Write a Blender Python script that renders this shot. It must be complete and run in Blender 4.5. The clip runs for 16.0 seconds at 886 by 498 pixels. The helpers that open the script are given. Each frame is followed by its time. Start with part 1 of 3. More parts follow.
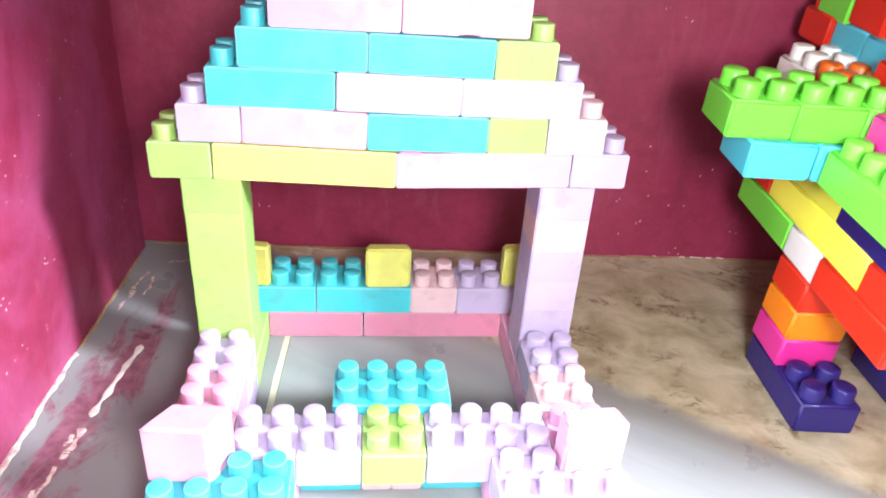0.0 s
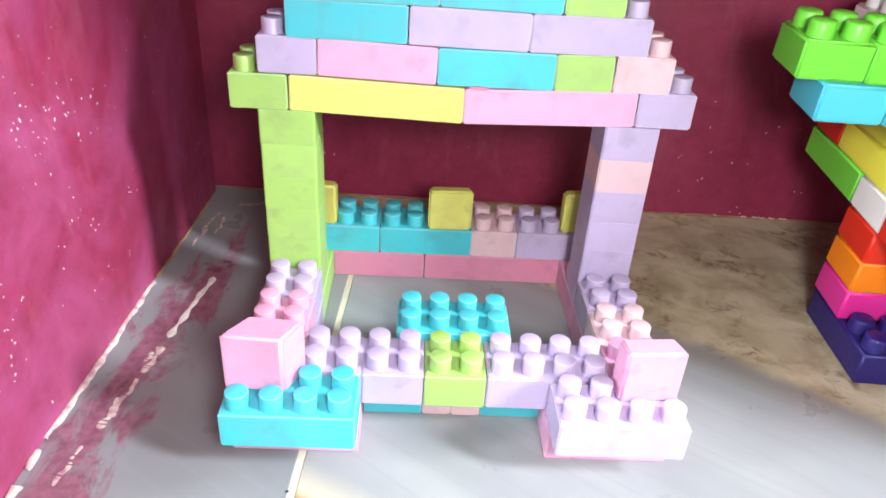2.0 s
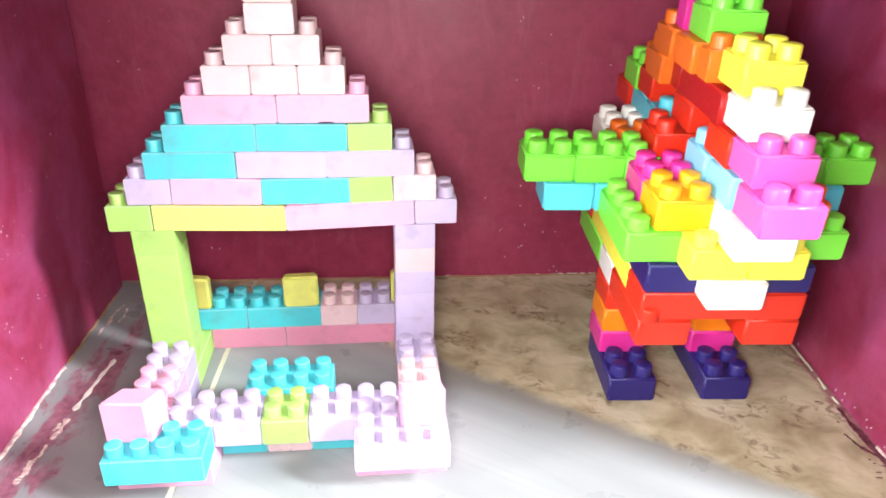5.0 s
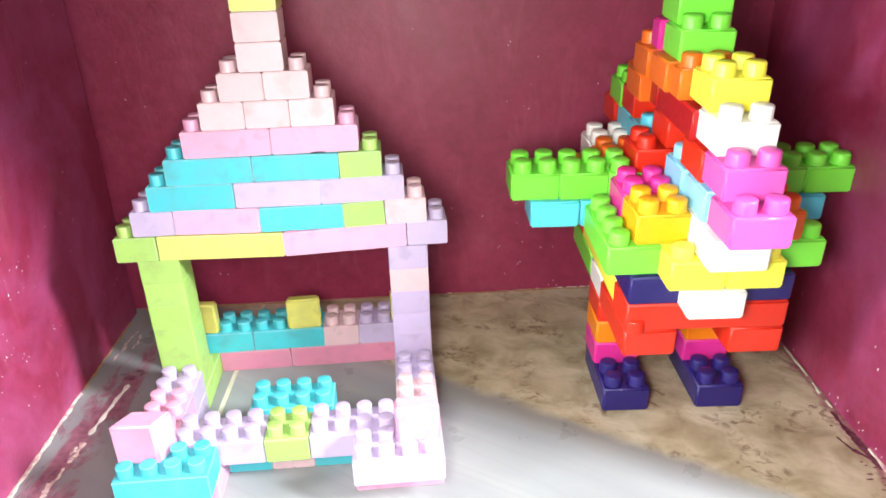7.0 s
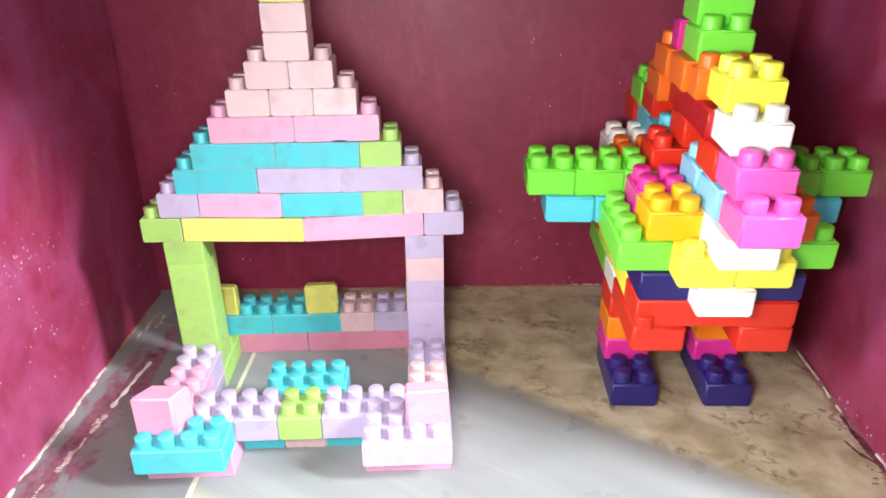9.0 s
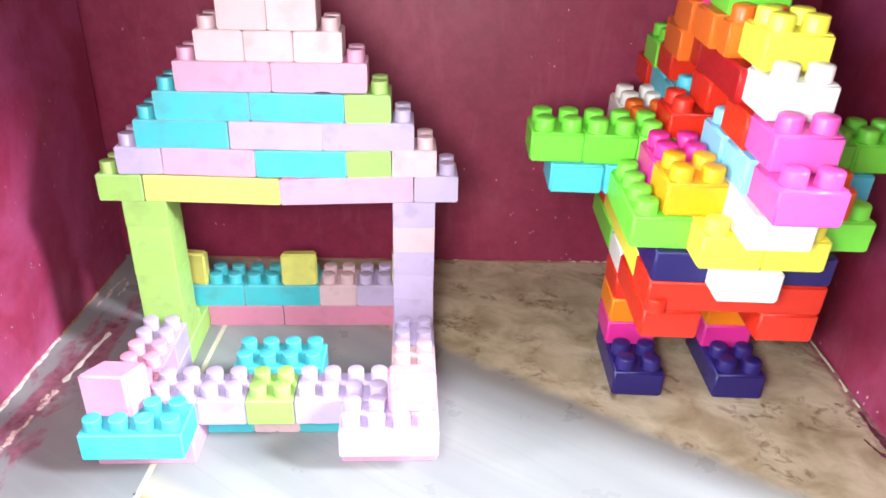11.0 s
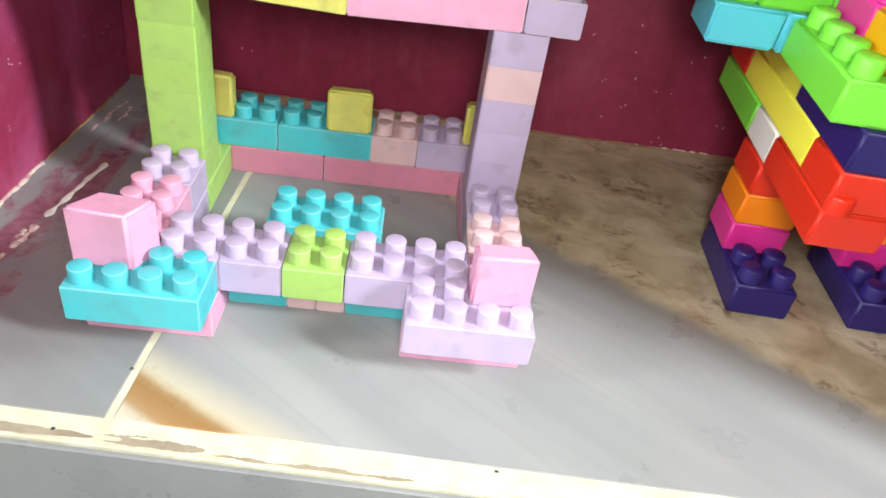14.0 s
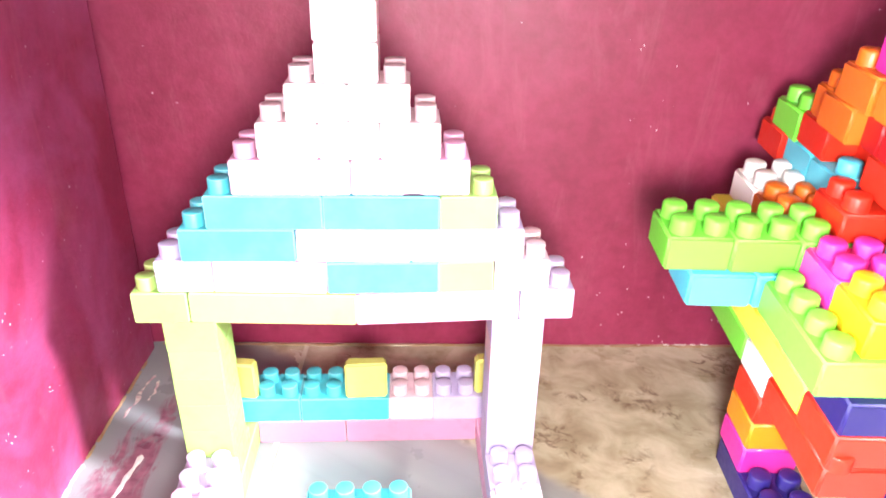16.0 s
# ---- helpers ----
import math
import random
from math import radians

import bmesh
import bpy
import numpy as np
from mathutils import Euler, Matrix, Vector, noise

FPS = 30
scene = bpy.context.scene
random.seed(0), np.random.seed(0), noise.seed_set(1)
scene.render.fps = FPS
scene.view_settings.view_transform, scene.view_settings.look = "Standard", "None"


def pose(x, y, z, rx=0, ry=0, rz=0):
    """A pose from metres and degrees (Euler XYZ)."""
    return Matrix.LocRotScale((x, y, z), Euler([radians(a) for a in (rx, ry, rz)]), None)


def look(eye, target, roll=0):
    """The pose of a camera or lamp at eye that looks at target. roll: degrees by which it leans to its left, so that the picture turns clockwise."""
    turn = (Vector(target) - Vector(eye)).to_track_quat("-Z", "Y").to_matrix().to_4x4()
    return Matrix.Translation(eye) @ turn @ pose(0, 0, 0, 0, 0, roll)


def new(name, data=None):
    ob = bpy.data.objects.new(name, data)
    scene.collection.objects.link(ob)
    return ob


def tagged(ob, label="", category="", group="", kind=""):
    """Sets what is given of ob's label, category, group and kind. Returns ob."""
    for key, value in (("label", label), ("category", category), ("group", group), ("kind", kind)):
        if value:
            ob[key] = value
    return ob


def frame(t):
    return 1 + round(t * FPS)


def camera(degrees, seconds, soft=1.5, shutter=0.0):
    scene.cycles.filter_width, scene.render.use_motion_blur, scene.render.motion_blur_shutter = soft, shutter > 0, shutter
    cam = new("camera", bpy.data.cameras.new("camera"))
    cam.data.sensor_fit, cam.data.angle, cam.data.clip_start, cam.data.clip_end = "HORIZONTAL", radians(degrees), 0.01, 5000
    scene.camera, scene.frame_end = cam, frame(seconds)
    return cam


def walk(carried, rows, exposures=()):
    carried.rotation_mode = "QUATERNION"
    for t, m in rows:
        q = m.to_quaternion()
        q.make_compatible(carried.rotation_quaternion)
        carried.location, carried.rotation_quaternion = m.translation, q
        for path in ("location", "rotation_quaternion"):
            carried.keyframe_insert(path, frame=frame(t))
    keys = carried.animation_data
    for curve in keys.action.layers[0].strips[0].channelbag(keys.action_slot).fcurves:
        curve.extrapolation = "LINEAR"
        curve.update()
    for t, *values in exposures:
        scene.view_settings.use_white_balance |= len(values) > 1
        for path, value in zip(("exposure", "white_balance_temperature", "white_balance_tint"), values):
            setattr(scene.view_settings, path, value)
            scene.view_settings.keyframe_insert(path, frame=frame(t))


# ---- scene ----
cam = camera(63.52, 16.0, soft=1.7, shutter=0.4)
PATH = [
    (0.0, -0.0168, -0.2286, 0.2965, 61.49, -3.85, -5.13),
    (0.5, -0.0149, -0.2448, 0.2926, 60.80, -3.62, -3.54),
    (1.0, -0.0204, -0.2490, 0.2947, 61.08, -4.31, -3.04),
    (1.5, -0.0208, -0.2454, 0.2808, 60.29, -3.06, -1.89),
    (2.0, -0.0249, -0.2503, 0.2783, 59.74, -3.39, -0.85),
    (2.5, -0.0066, -0.3096, 0.3097, 62.70, -0.31, -3.02),
    (3.0, 0.0160, -0.3481, 0.3377, 64.39, 0.71, -2.23),
    (3.5, 0.0223, -0.3494, 0.3399, 64.66, 0.79, -2.12),
    (4.0, 0.0245, -0.3412, 0.3393, 65.91, 1.47, -2.35),
    (4.5, 0.0320, -0.3452, 0.3391, 64.64, -1.12, -2.93),
    (4.7, 0.0531, -0.3586, 0.3568, 64.19, -1.10, -5.20),
    (6.8, 0.0885, -0.3870, 0.3702, 65.51, 1.25, -4.90),
    (7.0, 0.0876, -0.3883, 0.3726, 65.52, 1.64, -4.76),
    (7.5, 0.0859, -0.3909, 0.3708, 64.41, 1.35, -5.27),
    (8.0, 0.0840, -0.3869, 0.3625, 63.93, 1.00, -4.22),
    (8.5, 0.0865, -0.3914, 0.3610, 63.77, 1.62, -4.71),
    (9.0, 0.0934, -0.4019, 0.3710, 65.50, 0.59, -2.18),
    (9.2, 0.0910, -0.4018, 0.3702, 65.44, 0.04, -1.76),
    (11.3, 0.0910, -0.3369, 0.3340, 62.23, -1.53, -2.44),
    (11.5, 0.0929, -0.3237, 0.3252, 60.77, -1.50, -1.87),
    (12.0, 0.0868, -0.2735, 0.2992, 57.79, -1.78, -0.68),
    (12.5, 0.0736, -0.2600, 0.2769, 55.03, -4.49, -1.50),
    (13.0, 0.0638, -0.2614, 0.2768, 54.42, -3.96, 0.34),
    (13.5, 0.0478, -0.2557, 0.2704, 54.40, -6.37, -0.01),
    (14.0, 0.0388, -0.2577, 0.2670, 54.32, -7.54, 0.49),
    (14.5, 0.0430, -0.2581, 0.2702, 54.45, -6.77, 0.39),
    (15.0, 0.0465, -0.2448, 0.3128, 60.01, -3.86, -2.48),
    (15.5, 0.0336, -0.2369, 0.3509, 66.02, -2.31, -1.55),
    (16.0, 0.0309, -0.2308, 0.3687, 63.39, -0.96, -2.57),
]
EXPOSURES = [  # seconds, stops, kelvin, tint
    (0.0, 0.44, 6250, 9.0), (0.5, 0.60, 6270, 10.3), (1.0, 0.33, 6280, 10.8), (1.5, 0.10, 6300, 11.0), (2.0, -0.18, 6350, 10.2), (2.3, -0.64, 6380, 8.5),
    (2.6, -0.67, 6410, 8.2), (3.0, 0.02, 6430, 9.6), (3.5, 0.16, 6470, 9.2), (4.0, 0.33, 6500, 9.2), (4.5, 0.23, 6600, 8.0), (7.0, 0.04, 6650, 7.6),
    (8.0, -0.10, 6550, 7.9), (8.5, -0.08, 6580, 7.7), (9.0, -0.21, 6620, 7.5), (11.3, 0.2, 6350, 10.3), (11.7, 0.48, 6410, 10.2), (12.0, 0.16, 6450, 9.8), (12.5, -0.12, 6650, 7.6),
    (13.0, -0.53, 6900, 5.2), (13.5, -0.57, 6880, 5.4), (14.0, -0.54, 6870, 5.6), (14.5, -0.54, 6850, 5.5), (15.0, 0.24, 6700, 9.0), (15.5, 0.83, 6650, 16.5),
    (16.0, 1.28, 6400, 13.5),
]
walk(cam, [(row[0], pose(*row[1:])) for row in PATH], EXPOSURES)

# ---- light: a small torch beside the lens, and daylight from two windows of the room ----
world = bpy.data.worlds.new("outside_sky")
scene.world = world
world.use_nodes = True
sky = world.node_tree.nodes.new("ShaderNodeTexSky")
sky.sky_type, sky.sun_disc, sky.sun_elevation, sky.sun_rotation = "NISHITA", False, radians(40), radians(200)
world.node_tree.links.new(sky.outputs[0], world.node_tree.nodes["Background"].inputs[0])
world.node_tree.nodes["Background"].inputs[1].default_value = 0.1
torch_data = bpy.data.lights.new("torch", "SPOT")
torch_data.energy, torch_data.shadow_soft_size, torch_data.color = 14.0, 0.055, (1.0, 0.98, 0.95)
torch_data.spot_size, torch_data.spot_blend = radians(158), 1.0
torch = new("torch", torch_data)
torch.matrix_world = look((0.046, -0.332, 0.332), (0.20, 0.04, 0.03))
for place, watts in (((1.58, -0.68, 1.20), 114.0), ((-1.58, -0.56, 0.78), 35.0)):   # daylight in the room's two window openings
    window_data = bpy.data.lights.new("window_light", "AREA")
    window_data.shape, window_data.size, window_data.size_y = "RECTANGLE", 0.28, 0.5
    window_data.energy, window_data.color = watts, (0.88, 0.95, 1.0)
    window_light = new("window_light", window_data)
    window_light.matrix_world = look(place, (0.0, 0.1, 0.1))


# ---- materials ----
def material(name):
    mat = bpy.data.materials.new(name)
    mat.use_nodes = True
    tree = mat.node_tree
    return mat, tree, tree.nodes["Principled BSDF"]


def node(tree, kind, **values):
    made = tree.nodes.new(kind)
    for key, value in values.items():
        made.inputs[key].default_value = value
    return made


def ramp(tree, source, stops):
    made = tree.nodes.new("ShaderNodeValToRGB")
    tree.links.new(source, made.inputs[0])
    while len(made.color_ramp.elements) < len(stops):
        made.color_ramp.elements.new(0.5)
    for element, (place, colour) in zip(made.color_ramp.elements, stops):
        element.position, element.color = place, (*colour, 1) if len(colour) == 3 else colour
    return made


def mix(tree, factor, a, b, kind="MIX"):
    made = tree.nodes.new("ShaderNodeMix")
    made.data_type, made.blend_type = "RGBA", kind
    for index, value in ((0, factor), (6, a), (7, b)):
        if hasattr(value, "links"):
            tree.links.new(value, made.inputs[index])
        else:
            made.inputs[index].default_value = value if index == 0 else (*value, 1)
    return made.outputs[2]


def noise_of(tree, vector, scale, detail=3.0, rough=0.5, distortion=0.0):
    made = node(tree, "ShaderNodeTexNoise", Scale=scale, Detail=detail, Roughness=rough, Distortion=distortion)
    tree.links.new(vector, made.inputs["Vector"])
    return made.outputs["Fac"]


def bump(tree, bsdf, height, strength, distance):
    made = node(tree, "ShaderNodeBump", Strength=strength, Distance=distance)
    tree.links.new(height, made.inputs["Height"])
    tree.links.new(made.outputs[0], bsdf.inputs["Normal"])


def plastic(name, colour, roughness, dirt, shine=0.5, relief=0.12, glow=0.0):
    """Moulded plastic: a tint that differs a little from piece to piece, grubby smudges and fine scuffs."""
    mat, tree, bsdf = material(name)
    where = node(tree, "ShaderNodeTexCoord").outputs["Object"]
    info = tree.nodes.new("ShaderNodeObjectInfo")
    shift = tree.nodes.new("ShaderNodeVectorMath")
    shift.operation = "MULTIPLY_ADD"
    tree.links.new(info.outputs["Random"], shift.inputs[0])
    shift.inputs[1].default_value = (7.0, 3.0, 5.0)
    tree.links.new(where, shift.inputs[2])
    moved = shift.outputs[0]
    smudge = ramp(tree, noise_of(tree, moved, 55, 3, 0.55), [(0.42, (0, 0, 0)), (0.75, (1, 1, 1))]).outputs[0]
    dull = tuple(c * 0.62 + 0.07 for c in colour)
    amount = tree.nodes.new("ShaderNodeMath")
    amount.operation, amount.inputs[1].default_value = "MULTIPLY", dirt
    tree.links.new(smudge, amount.inputs[0])
    tint = mix(tree, info.outputs["Random"], tuple(c * 0.93 for c in colour), tuple(min(1, c * 1.05) for c in colour))
    grubby = mix(tree, amount.outputs[0], tint, dull)
    spots = ramp(tree, noise_of(tree, moved, 62, 3, 0.5, 0.2), [(0.56, (0, 0, 0)), (0.74, (dirt, dirt, dirt))]).outputs[0]
    tree.links.new(mix(tree, spots, grubby, tuple(c * 0.5 + d for c, d in zip(colour, (0.05, 0.04, 0.03)))), bsdf.inputs["Base Color"])
    scuff = ramp(tree, noise_of(tree, moved, 260, 4, 0.6), [(0.3, (roughness * 0.8,) * 3), (0.8, (min(1, roughness * 1.3),) * 3)])
    tree.links.new(scuff.outputs[0], bsdf.inputs["Roughness"])
    bump(tree, bsdf, noise_of(tree, moved, 140, 3), relief, 0.0006)
    bsdf.inputs["Specular IOR Level"].default_value = shine
    bsdf.inputs["Subsurface Weight"].default_value = glow
    bsdf.inputs["Subsurface Radius"].default_value = (0.004, 0.004, 0.004)
    bsdf.inputs["Subsurface Scale"].default_value = 1.0
    return mat


SOFT = {  # the pastel bricks, matt and handled
    "teal": (0.06, 0.53, 0.62), "lavender": (0.53, 0.43, 0.65), "pink": (0.80, 0.38, 0.58), "rose": (0.78, 0.53, 0.58),
    "lime": (0.37, 0.60, 0.14), "yellow": (0.74, 0.71, 0.16), "deep_pink": (0.70, 0.24, 0.38),
}
GLOSSY = {  # the bright bricks
    "green": (0.20, 0.74, 0.065), "cyan": (0.10, 0.58, 0.74), "sun": (0.89, 0.84, 0.085), "amber": (0.90, 0.44, 0.012), "orange": (0.80, 0.16, 0.015),
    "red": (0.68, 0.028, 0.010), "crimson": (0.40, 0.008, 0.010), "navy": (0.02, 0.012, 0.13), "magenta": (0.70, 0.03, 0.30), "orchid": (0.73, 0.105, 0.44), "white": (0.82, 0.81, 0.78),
    "sky": (0.25, 0.58, 0.80), "tangerine": (0.88, 0.24, 0.008),
}
PLASTIC = {key: plastic("soft_plastic_" + key, tuple(0.9 * c for c in value), 0.5, 0.5, 0.72) for key, value in SOFT.items()}
PALE_EDGE = {key: plastic("pale_edge_plastic_" + key, tuple(0.9 * (0.82 * c + 0.18 * 0.85) for c in value), 0.55, 0.4, 0.6) for key, value in SOFT.items()}
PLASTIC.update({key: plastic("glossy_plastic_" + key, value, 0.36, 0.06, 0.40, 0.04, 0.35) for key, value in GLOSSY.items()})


def wall_paint(name, low, high, lit_tint=0.0):
    """Maroon oil paint, rolled on unevenly, with chips that show white plaster. The last argument mixes in pale patches
    that stand in for daylight.
    """
    mat, tree, bsdf = material(name)
    where = node(tree, "ShaderNodeNewGeometry").outputs["Position"]
    broad = noise_of(tree, where, 7, 4, 0.6, 0.4)
    colour = ramp(tree, broad, [(0.28, (0.195, 0.014, 0.040)), (0.5, (0.262, 0.024, 0.063)), (0.72, (0.335, 0.045, 0.104))]).outputs[0]
    fine = noise_of(tree, where, 90, 4, 0.65)
    colour = mix(tree, 0.35, colour, ramp(tree, fine, [(0.35, (0.18, 0.010, 0.045)), (0.7, (0.34, 0.03, 0.10))]).outputs[0])
    brushed = node(tree, "ShaderNodeMapping", Scale=(1.0, 1.0, 0.25))
    tree.links.new(where, brushed.inputs["Vector"])
    wiped = noise_of(tree, brushed.outputs[0], 34, 5, 0.7, 0.8)
    colour = mix(tree, ramp(tree, wiped, [(0.54, (0, 0, 0)), (0.74, (0.34 + 0.2 * lit_tint,) * 3)]).outputs[0], colour, (0.42, 0.11, 0.16))
    if lit_tint:
        lit_patches = noise_of(tree, where, 11, 5, 0.62, 0.6)
        colour = mix(tree, ramp(tree, lit_patches, [(0.40, (0, 0, 0)), (0.66, (lit_tint, lit_tint, lit_tint))]).outputs[0], colour, (0.43, 0.095, 0.255))
    chips = noise_of(tree, where, 230, 2, 0.5)
    rare = noise_of(tree, where, 16, 2, 0.6)
    gate = tree.nodes.new("ShaderNodeMath")
    gate.operation = "MULTIPLY"
    tree.links.new(ramp(tree, chips, [(low, (0, 0, 0)), (low + 0.03, (1, 1, 1))]).outputs[0], gate.inputs[0])
    tree.links.new(ramp(tree, rare, [(high, (0, 0, 0)), (high + 0.12, (1, 1, 1))]).outputs[0], gate.inputs[1])
    colour = mix(tree, gate.outputs[0], colour, (0.62, 0.42, 0.50))
    tree.links.new(colour, bsdf.inputs["Base Color"])
    tree.links.new(ramp(tree, wiped, [(0.3, (0.42, 0.42, 0.42)), (0.7, (0.58, 0.58, 0.58))]).outputs[0], bsdf.inputs["Roughness"])
    bump(tree, bsdf, noise_of(tree, where, 45, 6, 0.66), 0.45, 0.002)
    return mat


def math_node(tree, operation, a, b, c=0.0):
    made = tree.nodes.new("ShaderNodeMath")
    made.operation = operation
    for index, value in enumerate((a, b, c)):
        if hasattr(value, "links"):
            tree.links.new(value, made.inputs[index])
        else:
            made.inputs[index].default_value = value
    return made.outputs[0]


def marble(name, brown_corner=False, smears=(), grey_tone=1.0):
    """Polished stone tile: cool grey with soft slanting veins, and a sand-brown cloudy part behind a slanting line.
    brown_corner: a brown vein across the front corner. smears: edges x = a + b * y, near which wall paint was spilt, and how wide."""
    mat, tree, bsdf = material(name)
    where = node(tree, "ShaderNodeNewGeometry").outputs["Position"]
    split = tree.nodes.new("ShaderNodeSeparateXYZ")
    tree.links.new(where, split.inputs[0])
    x, y = split.outputs[0], split.outputs[1]
    def stretched(degrees, sx, sy):
        """The place, turned and then stretched."""
        turned, scaled = node(tree, "ShaderNodeMapping", Rotation=(0, 0, radians(degrees))), node(tree, "ShaderNodeMapping", Scale=(sx, sy, 1.0))
        tree.links.new(where, turned.inputs["Vector"])
        tree.links.new(turned.outputs[0], scaled.inputs["Vector"])
        return scaled.outputs[0]

    veins = stretched(38, 1.0, 8.0)
    streak = noise_of(tree, veins, 3.4, 2, 0.4, 0.1)
    grey = ramp(tree, streak, [(place, tuple(grey_tone * c for c in tone)) for place, tone in ((0.30, (0.268, 0.275, 0.290)), (0.46, (0.300, 0.307, 0.319)), (0.56, (0.322, 0.329, 0.337)), (0.72, (0.366, 0.372, 0.374)))]).outputs[0]
    thin = ramp(tree, noise_of(tree, stretched(36, 0.5, 9.0), 5.5, 0, 0.4, 0.0), [(0.46, (0, 0, 0)), (0.50, (0.34, 0.34, 0.34)), (0.54, (0, 0, 0))]).outputs[0]
    grey = mix(tree, thin, grey, (0.24, 0.24, 0.25))
    mottle = noise_of(tree, where, 22, 4, 0.6)
    grey = mix(tree, 0.06, grey, ramp(tree, mottle, [(0.3, (0.22, 0.225, 0.23)), (0.7, (0.46, 0.46, 0.47))]).outputs[0])
    drift = stretched(25, 1.0, 1.25)
    cloud = noise_of(tree, drift, 26, 6, 0.58, 0.5)
    sand = ramp(tree, cloud, [(0.28, (0.27, 0.215, 0.135)), (0.44, (0.39, 0.325, 0.215)), (0.58, (0.50, 0.435, 0.31)), (0.76, (0.63, 0.565, 0.43))]).outputs[0]
    flecks = math_node(tree, "MULTIPLY", ramp(tree, noise_of(tree, drift, 75, 6, 0.68, 0.9), [(0.50, (0, 0, 0)), (0.62, (0.85, 0.85, 0.85))]).outputs[0],
                       ramp(tree, noise_of(tree, where, 24, 2, 0.5, 0.3), [(0.50, (0, 0, 0)), (0.62, (1, 1, 1))]).outputs[0])
    sand = mix(tree, flecks, sand, (0.15, 0.092, 0.052))
    line = math_node(tree, "MULTIPLY_ADD", x, 0.75, y)
    line = math_node(tree, "MULTIPLY_ADD", noise_of(tree, where, 22, 5, 0.6), 0.03, line)
    edge = ramp(tree, line, [(0.222, (0, 0, 0)), (0.246, (0.55, 0.55, 0.55)), (0.262, (0, 0, 0))]).outputs[0]
    grey = mix(tree, edge, grey, (0.23, 0.215, 0.19))
    colour = mix(tree, ramp(tree, line, [(0.248, (0, 0, 0)), (0.260, (1, 1, 1))]).outputs[0], grey, sand)
    if brown_corner:
        vein = math_node(tree, "MULTIPLY_ADD", x, 0.6, y)
        vein = math_node(tree, "MULTIPLY_ADD", noise_of(tree, where, 60, 3), 0.004, vein)
        vein = math_node(tree, "ADD", vein, 0.093)
        brown = ramp(tree, vein, [(0.014, (0.50, 0.46, 0.38)), (0.020, (0.34, 0.20, 0.09)), (0.0345, (0.28, 0.150, 0.055)), (0.0375, (0.42, 0.33, 0.21)), (0.043, (0.48, 0.43, 0.34))]).outputs[0]
        colour = mix(tree, ramp(tree, vein, [(0.042, (1, 1, 1)), (0.062, (0, 0, 0))]).outputs[0], colour, brown)
    along = stretched(2, 2.2, 0.8)
    for a, b, wide in smears:
        away = math_node(tree, "ABSOLUTE", math_node(tree, "SUBTRACT", math_node(tree, "MULTIPLY_ADD", y, -b, x), a), 0.0)
        near = math_node(tree, "MULTIPLY_ADD", away, -0.30 / wide, 0.30)
        near = math_node(tree, "SUBTRACT", near, math_node(tree, "MAXIMUM", math_node(tree, "MULTIPLY_ADD", y, 2.2, -0.37), 0.0))
        spilt = math_node(tree, "ADD", noise_of(tree, along, 30, 9, 0.74, 0.9), near)
        paint = ramp(tree, noise_of(tree, where, 150, 3), [(0.35, (0.17, 0.018, 0.06)), (0.7, (0.33, 0.09, 0.15))]).outputs[0]
        colour = mix(tree, ramp(tree, spilt, [(0.61, (0, 0, 0)), (0.74, (0.75, 0.75, 0.75))]).outputs[0], colour, paint)
    tree.links.new(colour, bsdf.inputs["Base Color"])
    tree.links.new(ramp(tree, mottle, [(0.3, (0.27, 0.27, 0.27)), (0.7, (0.29, 0.29, 0.29))]).outputs[0], bsdf.inputs["Roughness"])
    bsdf.inputs["Specular IOR Level"].default_value = 0.3
    return mat


def rough_paint(name, colour, other, scale, roughness=0.6):
    mat, tree, bsdf = material(name)
    where = node(tree, "ShaderNodeNewGeometry").outputs["Position"]
    tree.links.new(ramp(tree, noise_of(tree, where, scale, 5, 0.65), [(0.35, other), (0.6, colour)]).outputs[0], bsdf.inputs["Base Color"])
    bsdf.inputs["Roughness"].default_value = roughness
    bump(tree, bsdf, noise_of(tree, where, scale * 3, 3), 0.3, 0.001)
    return mat


MAROON = wall_paint("maroon_paint", 0.745, 0.58)
# both side walls have some of their daylight put into the colour as paler patches
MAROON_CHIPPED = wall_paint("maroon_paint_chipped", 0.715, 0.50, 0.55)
MAROON_LIT = wall_paint("maroon_paint_lit", 0.745, 0.58, 0.48)
MARBLE = marble("marble_tile", grey_tone=0.72)
MARBLE_MAIN = marble("marble_tile_veined", True, [(0.4345, 0.08, 0.018)], 0.88)
# the low tone is a darker stone plus some of the house's shadow
MARBLE_SIDE = marble("marble_tile_paint_spilt", False, [(-0.1885, 0.13, 0.032)], 0.74)
CHALK = rough_paint("white_filler", (0.80, 0.78, 0.72), (0.60, 0.55, 0.50), 90)
FILLER = rough_paint("grubby_filler", (0.66, 0.58, 0.50), (0.40, 0.16, 0.22), 150)
GROUT = rough_paint("cream_grout", (0.62, 0.59, 0.46), (0.50, 0.46, 0.35), 60)
GREEN_PAINT = rough_paint("lime_wall_paint", (0.30, 0.42, 0.05), (0.22, 0.33, 0.04), 30)
PLASTER = rough_paint("room_plaster", (0.36, 0.34, 0.33), (0.30, 0.29, 0.28), 12, 0.8)
PLASTER_WHITE = rough_paint("bare_plaster", (0.66, 0.54, 0.56), (0.50, 0.36, 0.40), 200)
BROWN = rough_paint("brown_stone", (0.30, 0.17, 0.07), (0.42, 0.30, 0.18), 40, 0.3)
